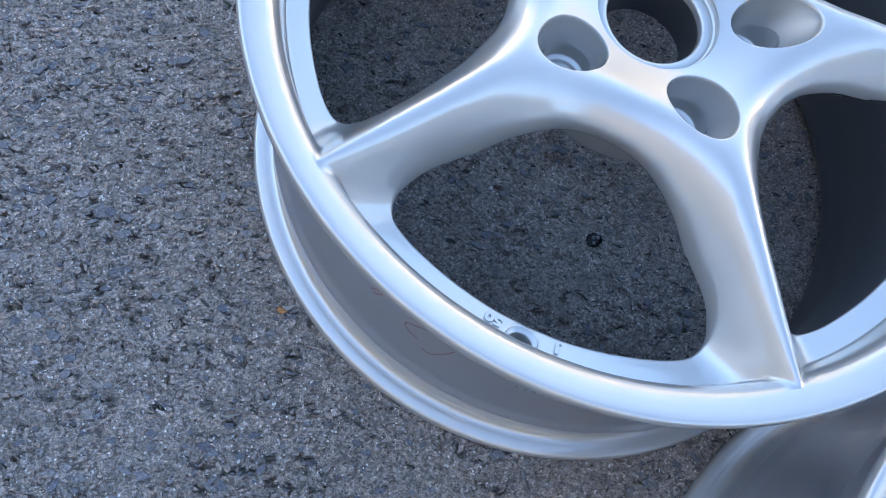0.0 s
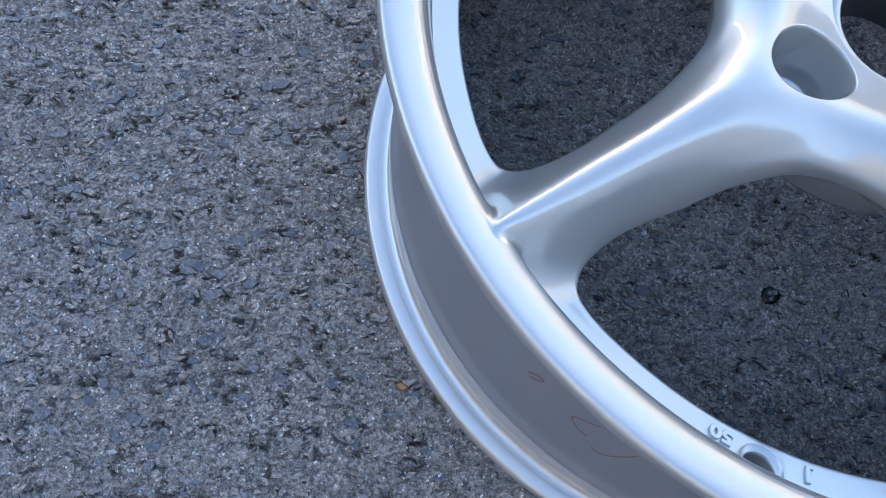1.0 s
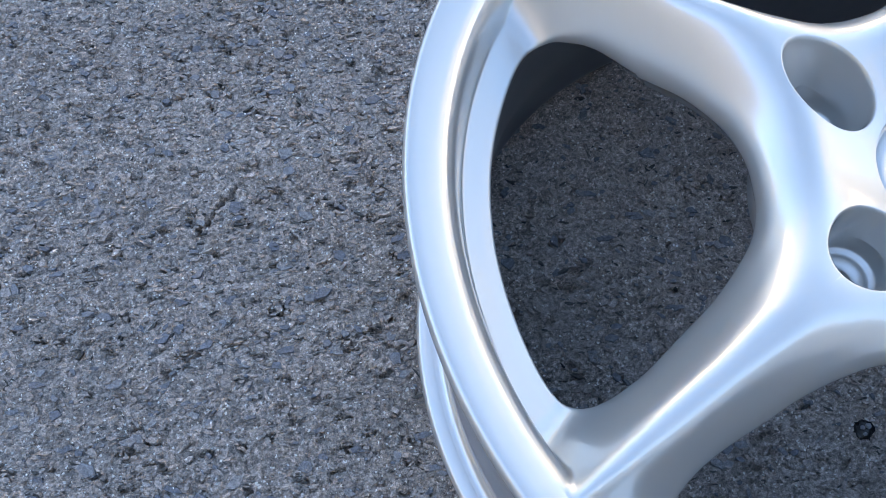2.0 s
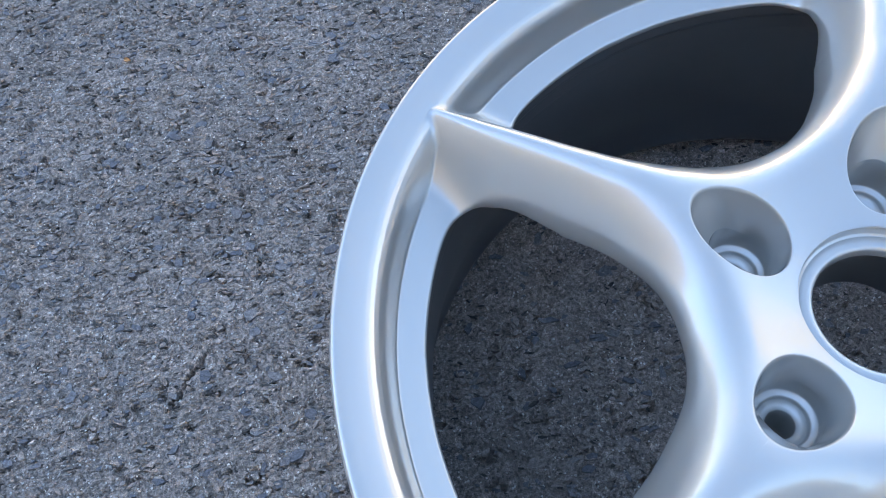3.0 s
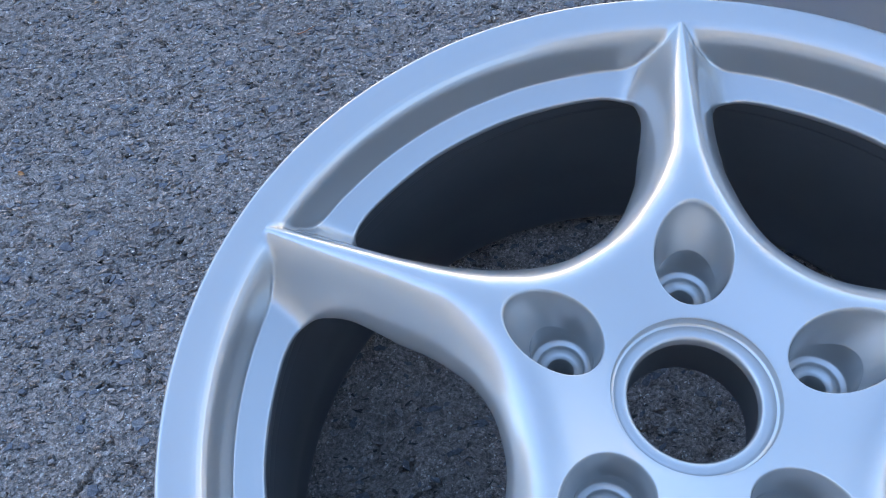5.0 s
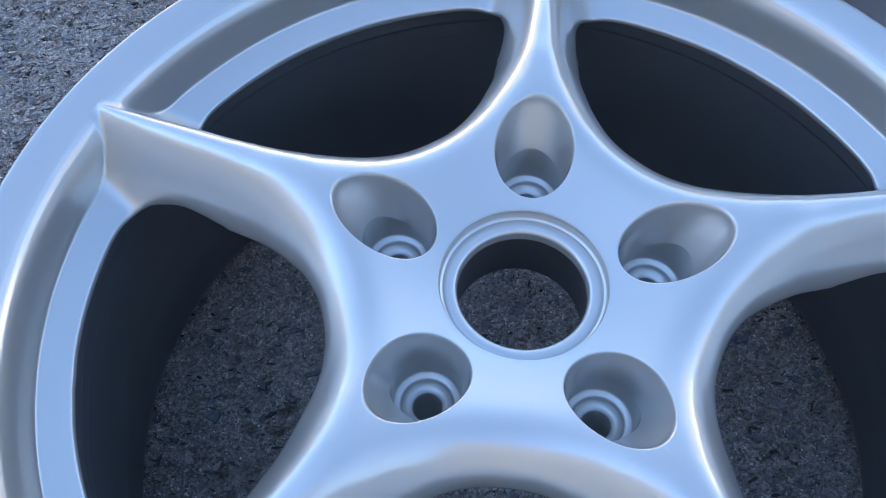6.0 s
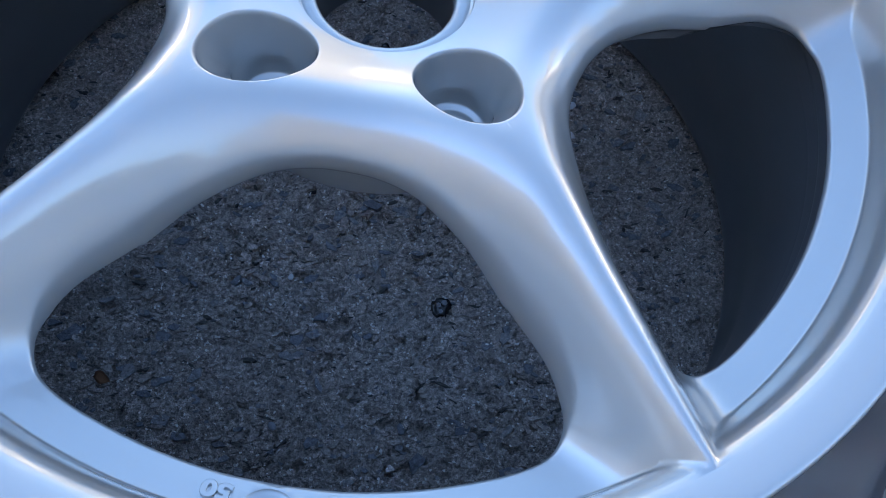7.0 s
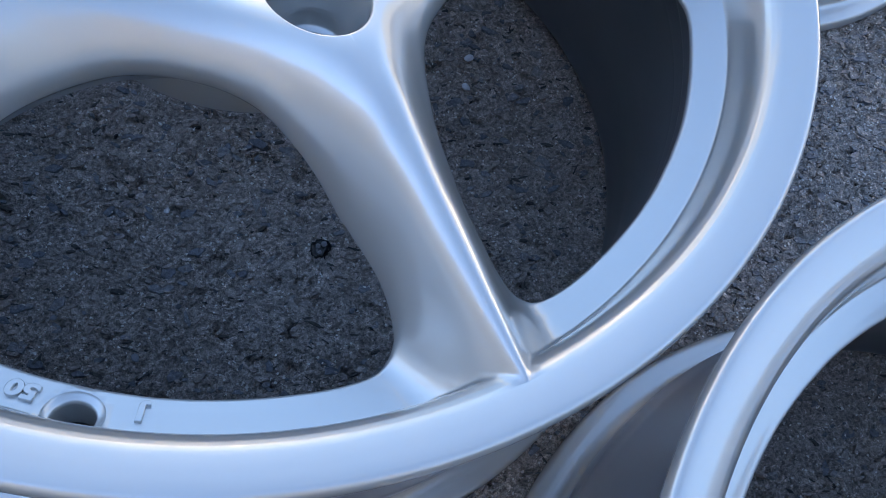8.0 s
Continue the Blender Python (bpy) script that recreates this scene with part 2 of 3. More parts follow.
def face_height(x, y, edge):
    """Height of the wheel's face at (x, y) in a window's frame, edge metres away from the window's edge."""
    r, a = math.hypot(x, y), abs(math.atan2(y, x))
    t = abs(r * math.sin(HALF - a))
    k, half = curve_at(ROUND, r), curve_at(HALF_WIDTH, r)

    def bow(q):
        return (math.sqrt(q * q + k * k) - k) / (math.sqrt(1 + k * k) - k)

    span = -smax(-(t + edge), -0.026, 0.006)
    by_edge, by_ridge = bow(max(0.0, 1 - edge / max(span, 1e-4))), bow(t / half)
    w = min(1.0, max(0.0, (r - 0.140) / 0.035))
    w = w * w * (3 - 2 * w)
    z = curve_at(CROWN, r) - curve_at(FALL, r) * (by_edge * (1 - w) + by_ridge * w)
    if r > 0.15:
        z = smax(z, curve_at(LEDGE, r), 0.036)
        z = smax(z, curve_at(WALL, r), 0.0022)
    if r > 0.2310:
        w = min(1.0, (r - 0.2310) / (R_FACE - 0.2310))
        z += (curve_at(WALL, r) - z) * w * w * (3 - 2 * w)
    ring = min(1.0, max(0.0, (r - 0.188) / 0.014))
    rf = 0.0040 - 0.0028 * ring
    if edge < rf:
        z -= rf - math.sqrt(max(0.0, rf * rf - (rf - edge) ** 2))
    return z


def hole_outline(s):
    """Half of a bolt pocket's mouth about the spoke's middle: s from 0 (inner end) to 1 (outer end)."""
    q = math.pi * s
    mid, half = (HOLE_R0 + HOLE_R1) / 2, (HOLE_R1 - HOLE_R0) / 2
    u = -math.cos(q)
    return mid + half * u, HOLE_W * math.sin(q) * (1 - 0.10 * u)


def to_window_frame(along, side):
    """A point beside the spoke's middle line, side metres towards the window."""
    return Vector((along * math.cos(HALF) + side * math.sin(HALF), along * math.sin(HALF) - side * math.cos(HALF)))


def even_field(to_edge, inside, step=0.0008, reach=0.0045):
    """The face's heights over one spoke and half a window, evened out by a local plane at every place."""
    xs, ys = np.arange(0.030, 0.222, step), np.arange(-0.024, 0.148, step)
    px, py = np.meshgrid(xs, ys, indexing="ij")
    z, w = np.zeros(px.shape), np.zeros(px.shape)
    for i in range(len(xs)):
        for j in range(len(ys)):
            r, a = math.hypot(xs[i], ys[j]), abs(math.atan2(ys[j], xs[i]))
            a = 2 * HALF - a if a > HALF else a
            if 0.032 < r < 0.224 and a > -0.02:
                p = Vector((r * math.cos(a), r * math.sin(a)))
                if not inside(p):
                    z[i, j], w[i, j] = face_height(p[0], p[1], to_edge(p)), 1.0
    n = int(3 * reach / step)
    kernel = np.exp(-0.5 * (np.arange(-n, n + 1) * step / reach) ** 2)

    def blur(v):
        v = np.apply_along_axis(np.convolve, 0, v, kernel, "same")
        return np.apply_along_axis(np.convolve, 1, v, kernel, "same")

    m = [blur(w * v) for v in (1, px, py, px * px, px * py, py * py, z, px * z, py * z)]
    a = np.stack([np.stack([m[0], m[1], m[2]], -1), np.stack([m[1], m[3], m[4]], -1), np.stack([m[2], m[4], m[5]], -1)], -2)
    a += np.eye(3) * 1e-9
    fit = np.linalg.solve(a, np.stack([m[6], m[7], m[8]], -1)[..., None])[..., 0]
    flat = fit[..., 0] + fit[..., 1] * px + fit[..., 2] * py

    def at(x, y):
        u, v = (x - xs[0]) / step, (y - ys[0]) / step
        i, j = int(min(max(u, 0), len(xs) - 2)), int(min(max(v, 0), len(ys) - 2))
        u, v = u - i, v - j
        return (flat[i, j] * (1 - u) + flat[i + 1, j] * u) * (1 - v) + (flat[i, j + 1] * (1 - u) + flat[i + 1, j + 1] * u) * v

    return at


def face_mesh():
    win = spline(WINDOW, 160)
    hub_n, strip_n, hole_n, ridge_n, arc_n = 2, 10, 14, 44, 34
    cut = HALF * 0.07
    arc = lambda f: Vector((R_RECESS * math.cos(f), R_RECESS * math.sin(f)))
    # between the cap recess and the inner half of a bolt pocket
    strip = []
    for i in range(hole_n + 1):
        p, q = arc(HALF + (cut - HALF) * i / hole_n), to_window_frame(*hole_outline(0.5 * i / hole_n))
        strip.append([p.lerp(q, j / strip_n) for j in range(strip_n + 1)])
    outer = [arc(cut * i / hub_n) for i in range(hub_n)]
    outer += strip[-1][:-1]
    outer += [to_window_frame(*hole_outline(0.5 + 0.5 * i / hole_n)) for i in range(hole_n)]
    outer += [to_window_frame(HOLE_R1 + (R_FACE - HOLE_R1) * (i / ridge_n) ** 0.9, 0) for i in range(ridge_n)]
    outer += [Vector((R_FACE * math.cos(HALF * (1 - i / arc_n)), R_FACE * math.sin(HALF * (1 - i / arc_n)))) for i in range(arc_n + 1)]
    counts = (hub_n, strip_n, hole_n, ridge_n, arc_n)
    stops = (0, 2, 20, 43, 95, 160)
    inner_s = []
    for k, n in enumerate(counts):
        inner_s += [stops[k] + (stops[k + 1] - stops[k]) * i / n for i in range(n)]
    inner_s.append(160)
    # even out the spacing round the window
    inner_s = np.array(inner_s)
    for _ in range(6):
        inner_s[1:-1] = 0.25 * inner_s[:-2] + 0.5 * inner_s[1:-1] + 0.25 * inner_s[2:]
    warr = np.array([tuple(p) for p in win])
    fine = np.array([tuple(p) for p in spline(WINDOW, 1800)])

    def to_edge(p):
        return float(np.min(np.hypot(fine[:, 0] - p[0], fine[:, 1] - p[1])))

    def inside(p):
        """Whether a place lies in the window."""
        if not 0.0923 < p[0] < 0.2085:
            return False
        return abs(p[1]) < np.interp(p[0], fine[:, 0], fine[:, 1])

    even = even_field(to_edge, inside)
    ease = lambda v, lo, hi: (lambda q: q * q * (3 - 2 * q))(min(1.0, max(0.0, (v - lo) / (hi - lo))))

    def height(p, edge):
        """The broad flanks and the hub run evenly; ridges, edges and the outer ring keep their shape."""
        z, r = face_height(p[0], p[1], edge), p.length
        ridge, keen = abs(r * math.sin(HALF - abs(math.atan2(p[1], p[0])))), ease(r, 0.10, 0.14)
        w = ease(edge, 0.002, 0.008) * (1 - ease(r, 0.190, 0.206)) * ease(r, 0.040, 0.044) * (1 - keen + keen * ease(ridge, 0.005, 0.015))
        return z + w * (even(p[0], p[1]) - z) if w > 0 else z

    inner = [Vector((float(np.interp(s, range(161), warr[:, 0])), float(np.interp(s, range(161), warr[:, 1])))) for s in inner_s]
    us = [0, 0.012, 0.03, 0.055, 0.085, 0.12, 0.16] + [0.16 + 0.84 * i / 40 for i in range(1, 41)]
    bm = bmesh.new()
    grid = []
    for i, (a, b) in enumerate(zip(inner, outer)):
        row = []
        for u in us:
            p = a.lerp(b, u)
            row.append((p[0], p[1], height(p, to_edge(p) if u > 0 else 0.0)))
        x, y, z = row[0]
        before, after = inner[max(i - 1, 0)], inner[min(i + 1, len(inner) - 1)]
        inward = Vector((-(after - before).y, (after - before).x)).normalized()
        if i == 0 or i == len(inner) - 1:
            inward = Vector((-1.0 if i == 0 else 1.0, 0.0))
        elif inward.dot(b - a) < 0:
            inward = -inward
        low = -smax(0.0015 - z, -curve_at(UNDERCUT, x), 0.005)
        ring = min(1.0, max(0.0, (x - 0.118) / 0.080))
        ring = ring * ring * (3 - 2 * ring)
        down = []
        for back, deep in ((0.016, 0.024), (0.009, 0.012), (0.004, 0.0045), (0.0012, 0.001)):
            q = a + inward * back * (1 - 0.6 * ring)
            down.append((q[0], q[1], low - deep * (1 - 0.85 * ring)))
        down += [(x, y, 0.5 * (z + low))]
        grid.append(down + row)
    strip = [[(p[0], p[1], height(p, to_edge(p))) for p in row] for row in strip]
    for k in range(5):
        for flip in (1, -1):
            turn = Matrix.Rotation(radians(54 + 72 * k), 4, "Z")
            vs = [[bm.verts.new(turn @ Vector((x, y * flip, z))) for x, y, z in row] for row in grid]
            for r0, r1 in zip(vs, vs[1:]):
                for j in range(len(r0) - 1):
                    f = (r0[j], r1[j], r1[j + 1], r0[j + 1])
                    bm.faces.new(f[::-1] if flip > 0 else f)
            vs = [[bm.verts.new(turn @ Vector((x, y * flip, z))) for x, y, z in row] for row in strip]
            for r0, r1 in zip(vs, vs[1:]):
                for j in range(strip_n):
                    bm.faces.new((r0[j], r1[j], r1[j + 1], r0[j + 1]))
    # pockets: from the mouth down to the seat
    mid = 0.065
    for k in range(5):
        ang = radians(18 + 72 * k)
        loops = []
        mouth = [hole_outline(i / (2 * hole_n)) for i in range(2 * hole_n + 1)]
        mouth += [(a, -s) for a, s in mouth[-2:0:-1]]
        zs = []
        for a, s in mouth:
            p = to_window_frame(a, abs(s))
            zs.append(height(p, to_edge(p)))
        seat = []
        m = len(mouth)
        for frac, drop in ((0.0, 0.0), (0.012, 0.0003), (0.03, 0.0010), (0.045, 0.0025), (0.055, 0.0045)):
            loops.append([((mid - a) * frac + a, s * (1 - frac), z - drop) for (a, s), z in zip(mouth, zs)])
        for f in (0.15, 0.3, 0.45, 0.6, 0.75, 0.9, 0.98, 1.0):
            ring = []
            for i, ((a, s), z) in enumerate(zip(mouth, zs)):
                q = math.pi - 2 * math.pi * i / m
                a0, s0 = a * 0.945 + mid * 0.055, s * 0.945
                ring.append((a0 + (mid + 0.0160 * math.cos(q) - a0) * f, s0 + (0.0160 * math.sin(q) - s0) * f, (z - 0.0045) * (1 - f) + (0.1850 + 0.0120 * max(0.0, math.cos(q)) ** 1.5) * f))
            loops.append(ring)
        loops.append([(x, y, z - 0.0005) for x, y, z in ring])
        loops.append([(mid - 0.0158 * math.cos(2 * math.pi * i / m), 0.0158 * math.sin(2 * math.pi * i / m), 0.1830) for i in range(m)])
        c, s_ = math.cos(ang), math.sin(ang)
        rows = [[bm.verts.new((x * c - y * s_, x * s_ + y * c, z)) for x, y, z in lp] for lp in loops]
        for r0, r1 in zip(rows, rows[1:]):
            for i in range(m):
                bm.faces.new((r0[i], r0[(i + 1) % m], r1[(i + 1) % m], r1[i]))
    bmesh.ops.remove_doubles(bm, verts=bm.verts, dist=0.00002)
    cut_valve_hole(bm)
    bmesh.ops.recalc_face_normals(bm, faces=bm.faces)
    return bm


VALVE = radians(269.6)


def ledge_frame(angle, r):
    """A pose on the ledge inside the lip: x runs clockwise, y outwards, z off the surface."""
    turn = angle - radians(270)
    z, above, below = (face_height(q * math.cos(turn), q * math.sin(turn), q - 0.2080) for q in (r, r + 0.0015, r - 0.0015))
    rise = (above - below) / 0.003
    out = Vector((math.cos(angle), math.sin(angle), rise)).normalized()
    side = Vector((math.sin(angle), -math.cos(angle), 0))
    m = Matrix((side, out, side.cross(out))).transposed().to_4x4()
    m.translation = (r * math.cos(angle), r * math.sin(angle), z)
    return m


def cut_valve_hole(bm):
    m = ledge_frame(VALVE, 0.2198)
    inv = m.inverted()
    doomed = [f for f in bm.faces if all(abs((inv @ v.co).z) < 0.006 for v in f.verts) and any((inv @ v.co).xy.length < 0.0108 for v in f.verts)]
    edge_count = {}
    for f in doomed:
        for e in f.edges:
            edge_count[e] = edge_count.get(e, 0) + 1
    border = [e for e, c in edge_count.items() if c == 1]
    bmesh.ops.delete(bm, geom=doomed, context="FACES_ONLY")
    loose = [e for e, c in edge_count.items() if c > 1 and e.is_valid]
    bmesh.ops.delete(bm, geom=loose, context="EDGES_FACES")
    lone = [v for v in bm.verts if not v.link_faces]
    bmesh.ops.delete(bm, geom=lone, context="VERTS")
    rings = []
    for rad, z in ((0.0100, 0.0004), (0.0098, 0.0002), (0.0095, -0.0008), (0.0076, -0.0010), (0.0071, -0.0014), (0.0069, -0.0030), (0.0069, -0.0120)):
        rings.append([bm.verts.new(m @ Vector((rad * math.cos(2 * math.pi * i / 40), rad * math.sin(2 * math.pi * i / 40), z))) for i in range(40)])
    for a, b in zip(rings, rings[1:]):
        for i in range(40):
            bm.faces.new((a[i], a[(i + 1) % 40], b[(i + 1) % 40], b[i]))
    first = [bm.edges.get((rings[0][i], rings[0][(i + 1) % 40])) for i in range(40)]
    bmesh.ops.bridge_loops(bm, edges=[e for e in border if e.is_valid] + first)


def bolt_seat():
    """The stepped seat at the foot of a bolt pocket, with the bolt's hole, about the z axis."""
    steps = ((0.0158, 0.1830), (0.0156, 0.1755), (0.0150, 0.1745), (0.0128, 0.1743), (0.0120, 0.1737), (0.0117, 0.1728), (0.0111, 0.1718), (0.0088, 0.1708), (0.0072, 0.1702), (0.0067, 0.1695), (0.0066, 0.1350))
    return revolve(bmesh.new(), steps, 56)


def cap_recess():
    """The stepped recess for the centre cap."""
    return revolve(bmesh.new(), ((0.0398, 0.2016), (0.0391, 0.2018), (0.0388, 0.2013), (0.0386, 0.1992), (0.0384, 0.1973), (0.0380, 0.1966), (0.0372, 0.1965), (0.0370, 0.1961), (0.0368, 0.1964), (0.0320, 0.1959), (0.0309, 0.1951), (0.0303, 0.1938), (0.0302, 0.1900)), 120)


def centre_bore():
    """The bare bore through the hub."""
    return revolve(bmesh.new(), ((0.0302, 0.1900), (0.0312, 0.1890), (0.0312, 0.1600), (0.0330, 0.1580)), 120)


def hub_pad():
    """The round pad behind the hub."""
    return revolve(bmesh.new(), ((0.0770, 0.1580), (0.0810, 0.1595), (0.0828, 0.1630), (0.0828, 0.1760), (0.0840, 0.1850), (0.0870, 0.1905)), 120)


def raised_mark(text, m, size, parent):
    """Cast lettering, as a mesh."""
    curve = bpy.data.curves.new("cast_mark", "FONT")
    curve.body, curve.size, curve.extrude, curve.bevel_depth = text, size, 0.0006, 0.0003
    curve.offset = 0.0002
    curve.align_x, curve.align_y = "CENTER", "CENTER"
    ob = bpy.data.objects.new("cast_mark", curve)
    me = bpy.data.meshes.new_from_object(ob)
    bpy.data.objects.remove(ob)
    bpy.data.curves.remove(curve)
    me.materials.clear()
    me.materials.append(SILVER)
    mark = new("cast_mark", me)
    mark.parent, mark.matrix_basis = parent, m @ pose(0, 0, 0.0004) @ Matrix.Diagonal((1.2, 1, 1, 1))
    return mark


RIM_PROFILE = ((0.2335, 0.2123), (0.2350, 0.21305), (0.2375, 0.2142), (0.2397, 0.2151), (0.2420, 0.2160), (0.2442, 0.2167), (0.2460, 0.2170), (0.2474, 0.2164), (0.2483, 0.2150), (0.2487, 0.2128), (0.2486, 0.2104), (0.2474, 0.2072), (0.2440, 0.2040), (0.2390, 0.2020), (0.2340, 0.2005), (0.2318, 0.1975), (0.2310, 0.1900), (0.2304, 0.1720), (0.2322, 0.1670), (0.2310, 0.1620), (0.2240, 0.1540), (0.2170, 0.1480), (0.2160, 0.1400), (0.2160, 0.1150), (0.2180, 0.1050), (0.2250, 0.0750), (0.2292, 0.0570), (0.2316, 0.0520), (0.2336, 0.0475), (0.2326, 0.0432), (0.2306, 0.0400), (0.2312, 0.0250), (0.2320, 0.0180), (0.2336, 0.0145), (0.2360, 0.0132), (0.2382, 0.01285), (0.2388, 0.01277), (0.2394, 0.01274), (0.2420, 0.01240), (0.2450, 0.0117), (0.2468, 0.0110), (0.2482, 0.0090), (0.2487, 0.0060), (0.2484, 0.0025), (0.2475, 0.0006), (0.2460, 0.0000), (0.2400, 0.0000), (0.2370, 0.0016), (0.2315, 0.0078), (0.2276, 0.0140), (0.2262, 0.0185), (0.2257, 0.0300), (0.2230, 0.0550), (0.2150, 0.0900), (0.2110, 0.1150), (0.2104, 0.1450), (0.2104, 0.1515), (0.21045, 0.1520), (0.21045, 0.1530), (0.2104, 0.1535), (0.2104, 0.1600), (0.2104, 0.1632), (0.2097, 0.1638), (0.2097, 0.1700), (0.2100, 0.1752))


def smooth_mesh(name, bm, mat):
    bmesh.ops.recalc_face_normals(bm, faces=bm.faces)
    me = bpy.data.meshes.new(name)
    bm.to_mesh(me)
    bm.free()
    me.materials.append(mat)
    me.polygons.foreach_set("use_smooth", np.ones(len(me.polygons), dtype=bool))
    return me


SEAT, PAD = smooth_mesh("bolt_seat", bolt_seat(), SILVER), smooth_mesh("hub_pad", hub_pad(), SILVER)
RECESS, BORE = smooth_mesh("cap_recess", cap_recess(), SILVER), smooth_mesh("centre_bore", centre_bore(), INNER)


def alloy_wheel(label, deeper=0.0, marked=True, face=None):
    """deeper: how much wider than the first wheel the rim is, all of it behind the face."""
    thing = new("alloy_wheel")
    raised = lambda z: z + deeper * min(1.0, max(0.0, (z - 0.02) / 0.12))
    line = [Vector((p[0], raised(p[1]))) for p in through_knots(RIM_PROFILE, 3)]
    cuts = [min(range(len(line)), key=lambda i: (line[i] - Vector(p)).length) for p in ((0.2312, raised(0.1940)), (0.2316, raised(0.0200)), (0.2280, 0.0060))]
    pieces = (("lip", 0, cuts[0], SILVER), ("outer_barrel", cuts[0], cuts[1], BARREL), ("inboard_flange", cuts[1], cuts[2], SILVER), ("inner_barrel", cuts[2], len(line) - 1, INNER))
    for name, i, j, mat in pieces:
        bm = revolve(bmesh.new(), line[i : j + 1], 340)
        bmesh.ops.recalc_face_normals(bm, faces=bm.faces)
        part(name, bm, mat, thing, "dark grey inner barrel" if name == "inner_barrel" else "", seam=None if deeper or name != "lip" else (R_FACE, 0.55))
    if face is None:
        face = part("wheel_face", face_mesh(), SILVER, thing, seam=(R_FACE, 0.55))
    else:
        face = new("wheel_face", face)
        face.parent = thing
    face.location.z = deeper
    for name, data in (("cap_recess", RECESS), ("centre_bore", BORE), ("hub_pad", PAD)):
        piece = new(name, data)
        piece.parent = face
        if data == BORE:
            tagged(piece, "dark bare bore")
    for k in range(5):
        seat = new("bolt_seat", SEAT)
        seat.parent = face
        seat.location = (0.065 * math.cos(radians(18 + 72 * k)), 0.065 * math.sin(radians(18 + 72 * k)), 0)
    if marked:
        raised_mark("J", ledge_frame(radians(274.8), 0.2155), 0.0084, thing)
        raised_mark("50", ledge_frame(radians(264.8), 0.2152), 0.0084, thing)
    return tagged(thing, label, "wheel", "wheels on the asphalt")


wheel = alloy_wheel("silver five-spoke alloy wheel lying face up on asphalt")
copy_thing(wheel, pose(0.4228, -0.2826, 0, 0, 0, 17))
wide_wheel = alloy_wheel("wider silver five-spoke alloy wheel lying face up on asphalt", 0.05, False, next(c.data for c in wheel.children if c.name == "wheel_face"))
wide_wheel.matrix_basis = pose(0.284, 0.442, 0, 0, 0, 30)


# ---- the asphalt: one sheet, finely chipped where it is near ----
def spread(lo, hi, step, far, grow=1.35):
    core = list(np.arange(lo, hi + step / 2, step))
    left, right, s = [], [], step
    while not right or right[-1] < far:
        s *= grow
        left.append((left[-1] if left else core[0]) - s)
        right.append((right[-1] if right else core[-1]) + s)
    return np.array(left[::-1] + core + right)


def chips(px, py, size, seed):
    """Nearest and second nearest chip centres of a jittered grid: distances, a random number and the offset."""
    rng = np.random.default_rng(seed)
    n = 512
    jx, jy, val = rng.random((n, n)), rng.random((n, n)), rng.random((n, n, 3))
    gx, gy = np.floor(px / size).astype(int), np.floor(py / size).astype(int)
    f1, f2 = np.full(px.shape, 9.0), np.full(px.shape, 9.0)
    rnd, ox, oy = np.zeros(px.shape + (3,)), np.zeros(px.shape), np.zeros(px.shape)
    for di in (-1, 0, 1):
        for dj in (-1, 0, 1):
            cx, cy = gx + di, gy + dj
            a, b = cx % n, cy % n
            dx, dy = px / size - cx - jx[a, b], py / size - cy - jy[a, b]
            d = np.hypot(dx, dy)
            near = d < f1
            f2 = np.where(near, f1, np.minimum(f2, d))
            rnd[near] = val[a, b][near]
            ox, oy = np.where(near, dx, ox), np.where(near, dy, oy)
            f1 = np.where(near, d, f1)
    return f1, f2, rnd, ox, oy


def crack_line(px, py):
    """Place along and across a hairline crack."""
    cx, cy = px + 0.4005, py + 0.030
    return cx * 0.16 + cy * 0.987, cx * 0.987 - cy * 0.16 - 0.10 * cy + 0.0010 * np.sin(cy * 260) + 0.0008 * np.sin(cy * 730)


